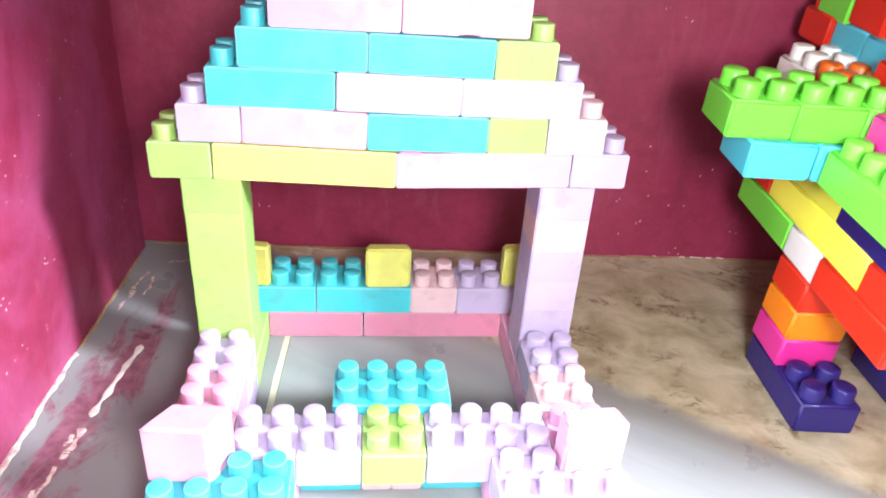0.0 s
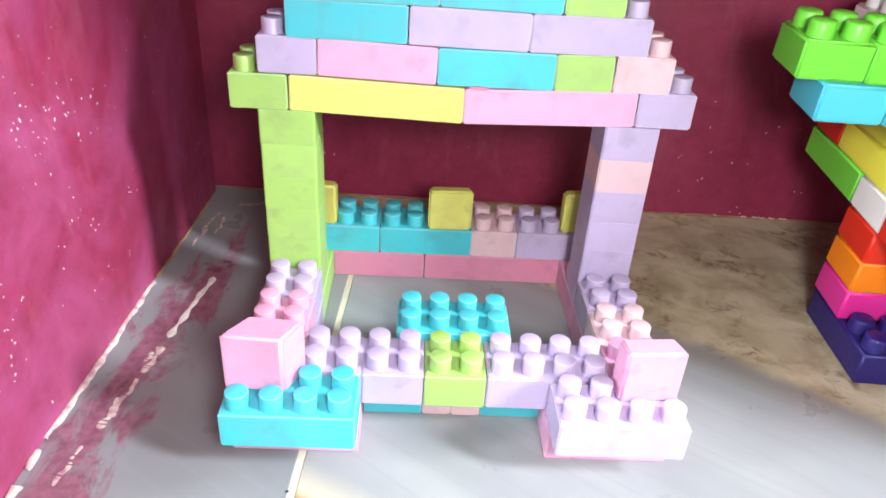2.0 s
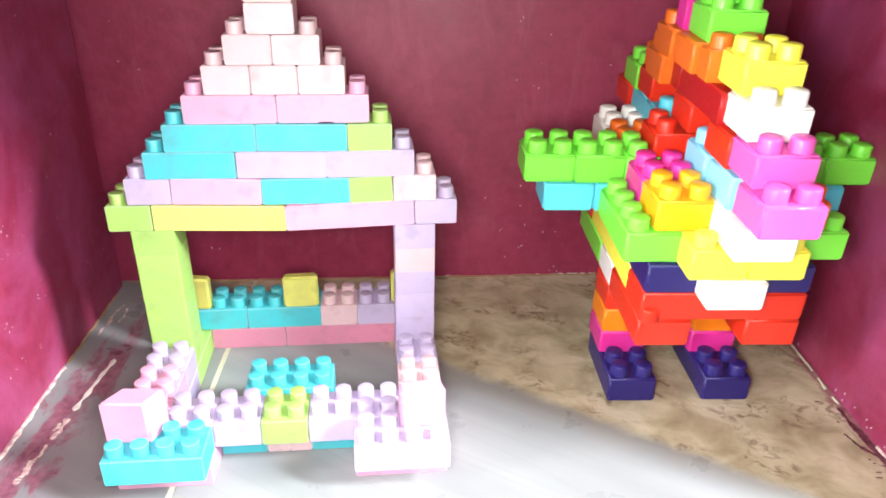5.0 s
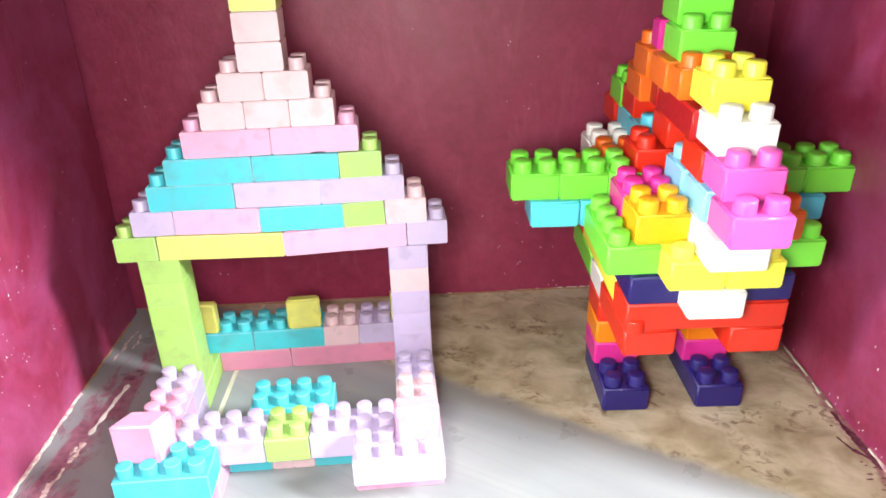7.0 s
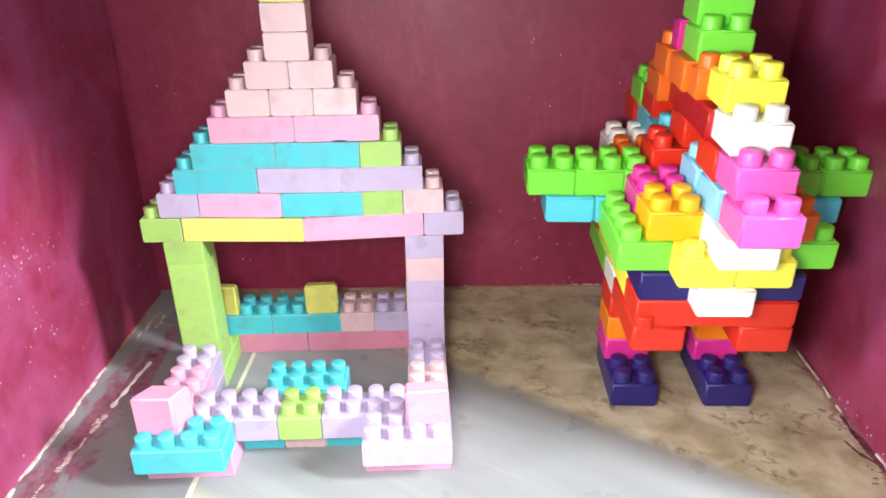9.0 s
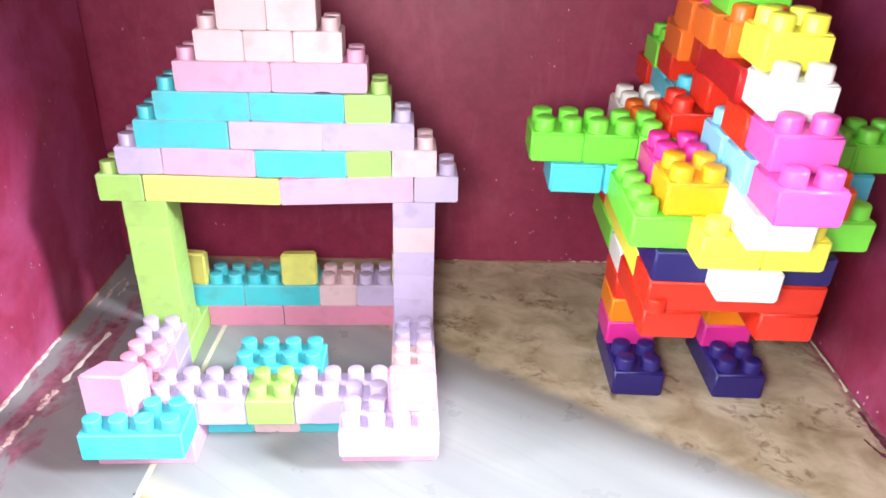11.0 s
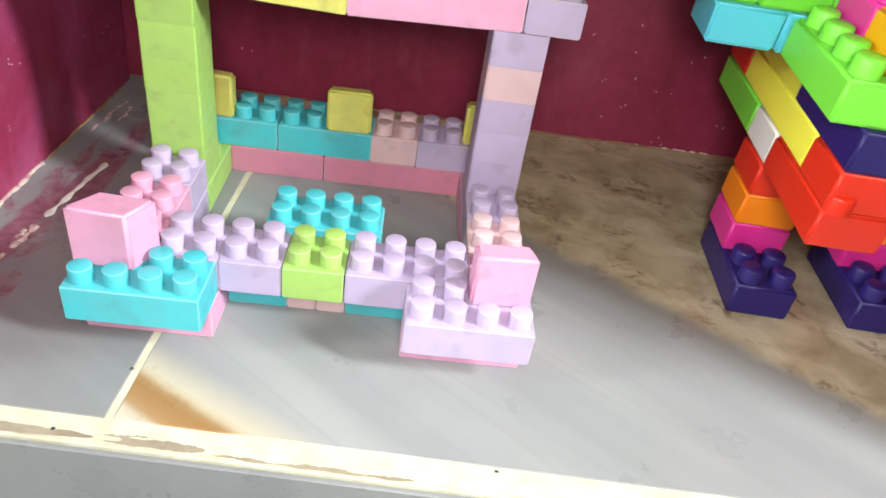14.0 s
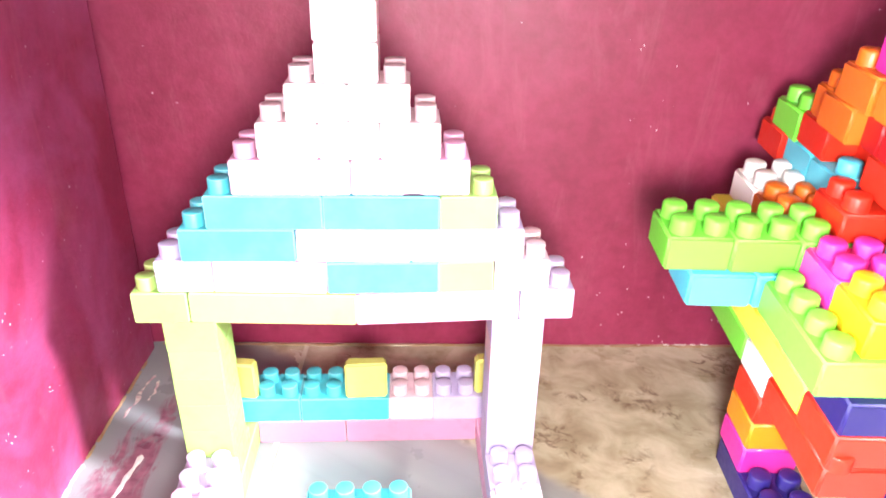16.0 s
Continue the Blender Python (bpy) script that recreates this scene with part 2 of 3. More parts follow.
# near black: shade painted in a brick's gap, and dirt specks on the floor
DARK_SHADE_DIRT = rough_paint("dark_shade_dirt", (0.03, 0.03, 0.05), (0.02, 0.02, 0.03), 200, 0.8)
TORN = rough_paint("bare_cement", (0.33, 0.28, 0.21), (0.24, 0.19, 0.14), 70, 0.7)
SMEAR = rough_paint("maroon_smear", (0.07, 0.008, 0.022), (0.18, 0.05, 0.08), 120)


# ---- mesh helpers ----
def part(name, bm, mat, parent=None, label=""):
    mesh = bpy.data.meshes.new(name)
    bm.to_mesh(mesh)
    bm.free()
    mesh.materials.append(mat)
    ob = new(name, mesh)
    if parent:
        ob.parent = parent
    return tagged(ob, label)


def add_box(bm, lo, hi):
    made = bmesh.ops.create_cube(bm, size=1)["verts"]
    for vert in made:
        vert.co = Vector([(a + b) / 2 + c * (b - a) for a, b, c in zip(lo, hi, vert.co)])
    return made


def slab(name, lo, hi, mat, m=None, bevel=0.0):
    bm = bmesh.new()
    add_box(bm, lo, hi)
    if bevel:
        bmesh.ops.bevel(bm, geom=bm.edges[:], offset=bevel, segments=2, affect="EDGES")
    ob = part(name, bm, mat)
    if m:
        ob.matrix_world = m
    return ob


# ---- the alcove ----
ROOM = pose(0.12, 0.31, 0, 0, 0, -2.0)   # at the foot of the back wall
LEFT = pose(-0.1960, 0.311, 0, 0, 0, -2.2)
RIGHT = pose(0.4585, 0.30, 0, 0, 0, -4.6)


def floor_slab():
    """The raised floor of the alcove, whose front edge runs a little askew."""
    bm = bmesh.new()
    corners = [(-1.0, -0.0146), (1.1, -0.1091), (1.1, 0.36), (-1.0, 0.36)]
    low = [bm.verts.new((x, y, -0.20)) for x, y in corners]
    up = [bm.verts.new((x, y, -0.0006)) for x, y in corners]
    bm.faces.new(low[::-1])
    bm.faces.new(up)
    for k in range(4):
        bm.faces.new((low[k], low[(k + 1) % 4], up[(k + 1) % 4], up[k]))
    bmesh.ops.bevel(bm, geom=[e for e in bm.edges if e.verts[0].co.z > -0.01 and e.verts[1].co.z > -0.01], offset=0.0012, segments=2, affect="EDGES")
    return part("floor", bm, GROUT)


floor = tagged(floor_slab(), "polished marble tile floor with cream grout lines", "floor", kind="structure")


def tile(corners, mat):
    """One thick tile with eased edges."""
    bm = bmesh.new()
    low = [bm.verts.new((x, y, -0.008)) for x, y in corners]
    up = [bm.verts.new((x, y, 0.0)) for x, y in corners]
    bm.faces.new(low[::-1])
    top = bm.faces.new(up)
    for k in range(len(corners)):
        bm.faces.new((low[k], low[(k + 1) % len(corners)], up[(k + 1) % len(corners)], up[k]))
    bmesh.ops.bevel(bm, geom=list(top.edges), offset=0.0004, segments=1, affect="EDGES")
    part("tile", bm, mat, floor)


def facing(x0, x1):
    """A marble slab that clads the front of the raised floor."""
    bm = bmesh.new()
    add_box(bm, (x0, -0.0030, -0.118), (x1, -0.0002, -0.0030))
    bmesh.ops.bevel(bm, geom=bm.edges[:], offset=0.0005, segments=1, affect="EDGES")
    part("tile", bm, MARBLE, floor).matrix_world = pose(0, -0.0596, 0, 0, 0, math.degrees(math.atan(-0.045)))


for x in (-0.9, -0.3, 0.302):
    facing(x, x + 0.6)
tile([(-0.33, -0.031), (-0.0815, -0.0415), (-0.062, 0.34), (-0.33, 0.34)], MARBLE_SIDE)
tile([(-0.0775, -0.0417), (0.60, -0.0697), (0.60, 0.34), (-0.058, 0.34)], MARBLE_MAIN)
tagged(slab("floor_room", (-1.7, -2.3, -0.20), (1.7, 0.0, -0.12), MARBLE), "grey marble floor of the room, a step lower", "floor", kind="structure")
wall_back = tagged(slab("wall_north", (-0.42, 0.0, -0.01), (0.50, 0.12, 0.43), MAROON, ROOM), "back wall painted dark maroon, scuffed and speckled", "wall", kind="structure")
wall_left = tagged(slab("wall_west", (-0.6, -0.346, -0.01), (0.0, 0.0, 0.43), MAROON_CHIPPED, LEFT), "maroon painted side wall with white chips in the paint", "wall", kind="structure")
wall_right = tagged(slab("wall_east", (0.0, -0.365, -0.01), (0.6, 0.0, 0.43), MAROON_LIT, RIGHT), "maroon painted side wall of the alcove", "wall", kind="structure")
# unseen ceiling, added at this height to keep window light off the upper walls
tagged(slab("ceiling", (-0.95, -0.36, 0.43), (1.0, 0.12, 0.47), PLASTER, ROOM), "unseen alcove ceiling, set low to cut off window light", "ceiling", kind="structure")
tagged(slab("trim", (-0.6, -0.353, -0.01), (0.001, -0.3465, 0.43), GREEN_PAINT, LEFT), "lime green painted edge of the alcove wall", "trim", kind="structure")
tagged(slab("trim", (-0.001, -0.372, -0.01), (0.6, -0.3655, 0.43), GREEN_PAINT, RIGHT), "lime green painted edge of the alcove wall", "trim", kind="structure")
# the plain room that the alcove opens into
for lo, hi in [((-1.7, -2.3, -0.20), (-1.6, -0.70, 2.4)), ((-1.7, -0.42, -0.20), (-1.6, 0.3, 2.4)), ((-1.7, -0.70, -0.20), (-1.6, -0.42, 0.52)), ((-1.7, -0.70, 1.04), (-1.6, -0.42, 2.4))]:
    tagged(slab("wall_room_west", lo, hi, PLASTER), "plain room wall round the window opening", "wall", kind="structure")
for lo, hi in [((1.6, -2.3, -0.20), (1.7, -0.82, 2.4)), ((1.6, -0.54, -0.20), (1.7, 0.3, 2.4)), ((1.6, -0.82, -0.20), (1.7, -0.54, 0.94)), ((1.6, -0.82, 1.46), (1.7, -0.54, 2.4))]:
    tagged(slab("wall_room_east", lo, hi, PLASTER), "plain room wall round the window opening", "wall", kind="structure")
tagged(slab("wall_room_south", (-1.6, -2.3, -0.20), (1.6, -2.2, 2.4), PLASTER), "plain room wall", "wall", kind="structure")
for lo, hi in [((-1.6, 0.0, 0.472), (1.6, 0.1, 2.4)), ((-1.6, 0.0, -0.20), (-0.79, 0.1, 0.472)), ((1.05, 0.0, -0.20), (1.6, 0.1, 0.472))]:
    tagged(slab("wall_room_north", lo, hi, PLASTER), "plain room wall above the alcove", "wall", kind="structure")
tagged(slab("ceiling_room", (-1.7, -2.3, 2.4), (1.7, 0.3, 2.5), PLASTER), "plain room ceiling", "ceiling", kind="structure")


def bead(name, start, end, width, height, mat, wobble, steps, label, gaps=0.0):
    """An uneven line of filler or paint that lies along the floor."""
    bm = bmesh.new()
    start, end = Vector((*start, 0)), Vector((*end, 0))
    side = (end - start).normalized().cross(Vector((0, 0, 1)))
    length, last = (end - start).length, None
    for k in range(steps + 1):
        f = k / steps
        centre = start.lerp(end, f) + side * wobble * noise.noise((f * (3 + 30 * length), start.x * 40, 1.0))
        half = width * max(0.08, 0.42 + 0.42 * noise.noise((f * length * 110, start.y * 30, 5.0)) + 0.12 * noise.noise((f * length * 420, start.y * 30, 2.0)))
        if k in (0, steps):
            half *= 0.2
        ring = [bm.verts.new(centre + side * half * a + Vector((0, 0, b))) for a, b in ((-1, 0.0003), (-0.6, height), (0.6, height), (1, 0.0003))]
        skip = gaps and noise.noise((f * 17, start.x * 70, 9.0)) > 1 - gaps
        if last and not skip:
            for i in range(3):
                bm.faces.new((last[i], last[i + 1], ring[i + 1], ring[i]))
        last = ring
    for face in bm.faces:
        face.smooth = True
    bmesh.ops.delete(bm, geom=[v for v in bm.verts if not v.link_faces], context="VERTS")
    bmesh.ops.recalc_face_normals(bm, faces=bm.faces[:])
    return tagged(part(name, bm, mat), label, "trim", kind="structure")


bead("trim", (-0.2005, 0.17), (-0.196, 0.29), 0.0030, 0.0010, BROWN, 0.0016, 40, "grimy filler along the foot of the wall", 0.7)
bead("trim", (-0.2080, -0.036), (-0.2005, 0.165), 0.0050, 0.0014, FILLER, 0.0022, 140, "cracked white filler along the foot of the wall", 0.55)
bead("trim", (-0.1725, 0.104), (-0.1625, 0.174), 0.0042, 0.0007, CHALK, 0.0012, 30, "streak of cream paint dried on the floor")
for ax, ay, bx, by, wide in [(-0.1905, -0.012, -0.1868, 0.014, 0.0030), (-0.1835, 0.026, -0.1802, 0.050, 0.0052), (-0.1805, 0.047, -0.1765, 0.066, 0.0030), (-0.1765, 0.071, -0.1722, 0.095, 0.0040), (-0.1785, 0.081, -0.1768, 0.090, 0.0022)]:
    bead("trim", (ax, ay), (bx, by), wide, 0.0005, FILLER, 0.0022, 26, "scuffed streak of white paint on the floor", 0.75)
bead("trim", (0.4358, 0.066), (0.4570, 0.29), 0.0026, 0.0012, GROUT, 0.0012, 70, "thin pale filler along the foot of the wall", 0.75)
bead("trim", (0.4300, -0.050), (0.4352, 0.016), 0.0040, 0.0016, FILLER, 0.0016, 50, "cracked white filler along the foot of the wall", 0.7)
for ax, ay, bx, by, wide in [(0.4335, 0.062, 0.4322, 0.036, 0.0040), (0.4323, 0.038, 0.4318, 0.004, 0.0068), (0.4312, 0.006, 0.4308, -0.007, 0.0044), (0.4190, 0.032, 0.4225, 0.016, 0.0020), (0.4222, 0.017, 0.4300, 0.005, 0.0042)]:
    bead("trim", (ax, ay), (bx, by), wide, 0.0004, SMEAR, 0.0010, 18, "dark maroon paint drips dried on the floor")
for cx, cy, rx in [(0.423, 0.045, 0.0012), (0.421, 0.003, 0.0010), (0.422, -0.001, 0.0010), (0.427, -0.004, 0.0016), (0.419, -0.010, 0.0020), (0.416, -0.015, 0.0026), (0.4265, -0.015, 0.0014), (0.4255, -0.022, 0.0032), (0.418, -0.034, 0.0028), (0.419, -0.026, 0.0014), (0.421, 0.071, 0.0022)]:
    bead("trim", (cx - rx, cy + 0.0004), (cx + rx, cy - 0.0003), 0.0016, 0.0004, SMEAR, 0.0004, 8, "small dark paint splash dried on the floor")
for ax, bx, wide in [(0.140, 0.144, 0.0010), (0.238, 0.241, 0.0012), (0.262, 0.267, 0.0016), (0.272, 0.283, 0.0014), (0.287, 0.292, 0.0018), (0.296, 0.303, 0.0012)]:
    bead("trim", (ax, 0.3085 - 0.028 * (ax - 0.1)), (bx, 0.3085 - 0.028 * (bx - 0.1)), wide, 0.0020, CHALK, 0.0012, 24, "crumbs of white filler at the foot of the back wall", 0.6)
bead("trim", (-0.065, 0.284), (-0.069, 0.303), 0.0050, 0.0006, GROUT, 0.004, 22, "dried smear of cream grout on the floor")
for ax, ay, bx, by, wide in [(-0.190, 0.215, -0.184, 0.270, 0.0032), (-0.178, 0.236, -0.176, 0.262, 0.0022), (-0.172, 0.285, -0.150, 0.290, 0.0026)]:
    bead("trim", (ax, ay), (bx, by), wide, 0.0005, FILLER, 0.003, 40, "dried smear of pale filler on the floor", 0.7)
bead("trim", (-0.075, 0.306), (-0.062, 0.300), 0.0030, 0.0006, GROUT, 0.003, 14, "dried smear of cream grout on the floor")
bead("trim", (-0.19, 0.3165), (0.455, 0.298), 0.0034, 0.0012, BROWN, 0.0012, 120, "grimy filler along the foot of the back wall", 0.6)


def patch(cx, cy, rx, ry, mat, seed, label, z=-0.0002):
    """A flat torn patch with a ragged outline."""
    bm = bmesh.new()
    ring = []
    for k in range(64):
        a = math.tau * k / 64
        r = 0.80 + 0.4 * noise.noise((math.cos(a) * 2.2, math.sin(a) * 2.2, seed)) + 0.28 * noise.noise((math.cos(a) * 9, math.sin(a) * 9, seed))
        ring.append(bm.verts.new((cx + rx * r * math.cos(a), cy + ry * r * math.sin(a) - 0.045 * rx * r * math.cos(a), z)))
    bm.faces.new(ring)
    return tagged(part("trim", bm, mat), label, "trim", kind="structure")


def bare_strip(x0, x1, low, high, seed):
    """A ragged band where the cream strip has come off, from low to high behind the floor's front edge."""
    bm = bmesh.new()
    near, far = [], []
    for k in range(121):
        f = k / 120
        x = x0 + (x1 - x0) * f
        ends = min(1, 9 * f, 9 * (1 - f)) ** 0.5
        middle = (low + high) / 2
        for row, edge, wild, z in ((near, low, 0.0005, 1.0), (far, high, 0.0014, 6.0)):
            rag = wild * (noise.noise((x * 90, seed, z)) + 0.7 * noise.noise((x * 420, seed, z + 3)))
            row.append(bm.verts.new((x, -0.0596 - 0.045 * x + middle + (edge - middle) * ends + rag * ends, -0.0004)))
    for k in range(120):
        bm.faces.new((near[k], near[k + 1], far[k + 1], far[k]))
    return tagged(part("trim", bm, TORN), "bare cement where the cream edge strip has come off", "trim", kind="structure")


bare_strip(-0.33, -0.0805, 0.0011, 0.0062, 1.5)
bare_strip(-0.0798, -0.0330, 0.0016, 0.0064, 4.5)
bare_strip(-0.0300, 0.060, 0.0012, 0.0026, 8.5)
for k, (cx, cy, rx, ry) in enumerate([(-0.076, -0.0525, 0.008, 0.0014), (-0.062, -0.0512, 0.006, 0.0008), (-0.122, -0.0478, 0.006, 0.0008)]):
    patch(cx, cy, rx, ry, GROUT, 13.0 + k, "island of cream grout left on the bare cement", 0.0)
for k, (cx, cy, z) in enumerate([(0.097, -0.0515, 0.0001), (0.208, -0.0575, 0.0001), (-0.0800, -0.0110, 0.0003), (-0.100, -0.0500, 0.0001)]):
    patch(cx, cy, 0.0013, 0.0010, DARK_SHADE_DIRT, 23.0 + k, "dark speck of dirt on the floor", z)


# ---- chips where the paint has come off the walls ----
def chip_mesh(seed):
    """A thin fleck of bare plaster, a millimetre or two across, its face towards -y."""
    bm = bmesh.new()
    low, up = [], []
    for k in range(9):
        a = math.tau * k / 9
        r = 0.0008 * (1 + 0.6 * noise.noise((math.cos(a) * 1.7, math.sin(a) * 1.7, seed)))
        low.append(bm.verts.new((r * 0.8 * math.cos(a), 0, r * 1.3 * math.sin(a))))
        up.append(bm.verts.new((r * 0.6 * math.cos(a), -0.0003, r * 1.0 * math.sin(a))))
    bm.faces.new(up)
    for k in range(9):
        bm.faces.new((low[k], low[(k + 1) % 9], up[(k + 1) % 9], up[k]))
    bmesh.ops.recalc_face_normals(bm, faces=bm.faces[:])
    mesh = bpy.data.meshes.new("chip")
    bm.to_mesh(mesh)
    bm.free()
    mesh.materials.append(PLASTER_WHITE)
    return mesh


RIGHT_CHIPS = [(-0.233, 0.003), (-0.250, 0.009), (-0.266, 0.010), (-0.273, 0.008), (-0.263, 0.077), (-0.272, 0.063), (-0.155, 0.006), (-0.222, 0.005), (-0.234, 0.010), (-0.269, 0.005), (-0.292, 0.006), (-0.300, 0.005)]
CHIPS = [chip_mesh(31.0 + 3 * k) for k in range(4)]
BACK_CHIPS = [(0.059, 0.090), (0.095, 0.103), (0.096, 0.081), (0.078, 0.055), (0.102, 0.059), (0.143, 0.079), (0.122, 0.051), (0.135, 0.051), (0.100, 0.035), (0.152, 0.085), (0.182, 0.028), (0.188, 0.027), (0.132, 0.005), (0.137, 0.010),
              (0.141, 0.004), (0.083, 0.022), (0.087, 0.268), (0.085, 0.265), (0.114, 0.253), (0.106, 0.203), (0.174, 0.225), (0.076, 0.053), (0.097, 0.033), (0.027, 0.101), (-0.223, 0.037), (-0.215, 0.036), (-0.284, 0.227)]
LEFT_CHIPS = [(-0.282, 0.175), (-0.246, 0.160), (-0.227, 0.151), (-0.252, 0.151), (-0.202, 0.129), (-0.235, 0.121), (-0.157, 0.077), (-0.305, 0.151), (-0.226, 0.090), (-0.205, 0.073), (-0.318, 0.141), (-0.243, 0.071), (-0.280, 0.078),
              (-0.294, 0.062), (-0.312, 0.066), (-0.299, 0.058), (-0.300, 0.048), (-0.280, 0.013), (-0.210, 0.149), (-0.221, 0.144), (-0.182, 0.143), (-0.249, 0.154), (-0.255, 0.147), (-0.214, 0.153)]
for wall, spots, base, turn, big, more in [(wall_back, BACK_CHIPS, ROOM, 0, 0.75, 0), (wall_left, LEFT_CHIPS, LEFT, 90, 0.75, 3), (wall_right, RIGHT_CHIPS, RIGHT, -90, 0.9, 0)]:
    # round each chip on the side wall lie a few smaller ones
    flecks = [(along, z, 1.0) for along, z in spots]
    flecks += [(along + random.gauss(0, 0.010), z + random.gauss(0, 0.010), random.uniform(0.35, 0.75)) for along, z in spots if z > 0.03 for _ in range(more)]
    for k, (along, z, scale) in enumerate(flecks):
        chip = new("chip", CHIPS[k % 4])
        chip.parent = wall
        place = (math.copysign(0.0002, turn), along, z) if turn else (along, -0.0002, z)
        wide = big * scale
        chip.matrix_parent_inverse = wall.matrix_world.inverted()
        chip.matrix_world = base @ pose(*place, 0, 0, turn) @ pose(0, 0, 0, 0, random.uniform(-40, 40), 0) @ Matrix.Diagonal((wide, 1, wide * random.uniform(0.8, 1.7), 1))


# ---- bricks ----
KITS = {  # pitch, height, stud radius, stud height, edge, gap at the sides, gap on top, stud's edge
    "soft": (0.016, 0.0200, 0.0056, 0.0082, 0.0008, 0.00020, 0.0002, 0.00045),
    "pillar": (0.016, 0.0202, 0.0056, 0.0082, 0.0009, 0.00045, 0.0, 0.00045),
    "glossy": (0.0192, 0.0217, 0.0071, 0.0092, 0.0015, 0.00012, 0.0002, 0.0014),
}
SPOKEN = {"teal": "turquoise", "rose": "pale pink", "deep_pink": "deep pink", "green": "bright green", "sun": "bright yellow", "crimson": "dark red", "navy": "navy blue", "orchid": "hot pink",
          "sky": "sky blue", "tangerine": "orange", "lime": "lime green", "yellow": "pale yellow"}
COUNTS = {1: "one", 2: "two", 4: "four", 6: "six"}
KINDS = {}


def shared_mesh(key, make, colour, angle):
    """One mesh for each kind and colour, shared by all alike."""
    if key not in KINDS:
        bm = make()
        for face in bm.faces:
            face.smooth = True
        mesh = bpy.data.meshes.new(key[1])
        bm.to_mesh(mesh)
        bm.free()
        mesh.materials.append(PLASTIC[colour])
        mesh.materials.append(PALE_EDGE.get(colour, PLASTIC[colour]))
        mesh.set_sharp_from_angle(angle=radians(angle))
        KINDS[key] = mesh
    return KINDS[key]


def brick_body(kit, columns, rows):
    """A moulded brick without its studs, standing on z = 0 with a corner at the origin; the edges of a pillar's bricks are rounded upright only."""
    pitch, height, _, _, edge, gap, top, _ = KITS[kit]
    bm = bmesh.new()
    add_box(bm, (gap, gap, 0), (columns * pitch - gap, rows * pitch - gap, height - top))
    upright = [e for e in bm.edges if abs(e.verts[0].co.z - e.verts[1].co.z) > 0.001]
    if kit == "pillar":
        bmesh.ops.bevel(bm, geom=upright, offset=edge, segments=3, affect="EDGES")
        flat = [e for e in bm.edges if abs(e.verts[0].co.z - e.verts[1].co.z) < 1e-6]
        bmesh.ops.bevel(bm, geom=flat, offset=0.00022, segments=1, affect="EDGES")
    else:
        for face in bmesh.ops.bevel(bm, geom=bm.edges[:], offset=edge, segments=2 if kit == "soft" else 3, affect="EDGES")["faces"]:
            face.material_index = 1   # paler along the edges
    return bm


def stud_body(kit):
    """One stud, its foot at the origin, a hair wider at the foot and eased at the rim."""
    _, _, r, tall, _, _, _, ease = KITS[kit]
    bm, ring = bmesh.new(), 20
    levels = [(r * 1.05, -0.0006), (r * 1.02, 0.0006), (r, tall - ease), (r - ease * 0.35, tall - ease * 0.35), (r - ease, tall)]
    loops = [[bm.verts.new((q * math.cos(math.tau * k / ring), q * math.sin(math.tau * k / ring), z)) for k in range(ring)] for q, z in levels]
    for step, (low, up) in enumerate(zip(loops, loops[1:])):
        for k in range(ring):
            bm.faces.new((low[k], low[(k + 1) % ring], up[(k + 1) % ring], up[k])).material_index = int(step > 1)
    bm.faces.new(loops[-1])
    bm.faces.new(loops[0][::-1])
    return bm


def lay(thing, bricks, where, covers=()):
    """Lays bricks (x, y, layer, columns, rows, colour, kit, turn, lift) under a thing, each with the studs that no brick above it hides."""
    above = [row[:5] for row in bricks] + list(covers)
    for x, y, layer, columns, rows, colour, kit, turn, lift in bricks:
        pitch, height, *_, top, _ = KITS[kit]
        angle = 50 if kit == "glossy" else 32
        ob = new("brick", shared_mesh((kit, "brick", columns, rows, colour), lambda: brick_body(kit, columns, rows), colour, angle))
        ob.parent = thing
        ob.matrix_local = where(x, y, layer, turn, lift)
        tagged(ob, f"{SPOKEN.get(colour, colour)} plastic brick, {COUNTS[columns]} by {COUNTS[rows]} studs")
        for i in range(columns):
            for j in range(rows):
                u, v = x + i + 0.5, y + j + 0.5
                if any(abs(k - layer - 1) < 0.4 and a - 0.1 < u < a + c + 0.1 and b - 0.1 < v < b + r + 0.1 for a, b, k, c, r in above):
                    continue
                stud = new("stud", shared_mesh((kit, "stud", colour), lambda: stud_body(kit), colour, angle))
                stud.parent = ob
                stud.matrix_local = Matrix.Translation(((i + 0.5) * pitch, (j + 0.5) * pitch, height - top))


# ---- the toy house: pitch 16 mm, in studs from its left front corner ----
P = 0.016
house = tagged(new("toy_house"), "toy house of pastel plastic building bricks with a stepped roof", "toy house")
HOUSE = []


def put(x, y, layer, columns, rows, colour, turn=0.0, lift=0.0, kit="soft"):
    HOUSE.append((x, y, layer, columns, rows, colour, kit, turn, lift))


def in_house(x, y, layer, turn, lift):
    return pose((x - 8) * P + random.uniform(-0.00015, 0.00015), y * P + random.uniform(-0.0002, 0.0002), layer * 0.0202 - 0.0002 * min(layer, 1) + lift, 0, turn, 0)


F, B = -0.15, 11.5    # front edge of the low front wall, front of the low back wall
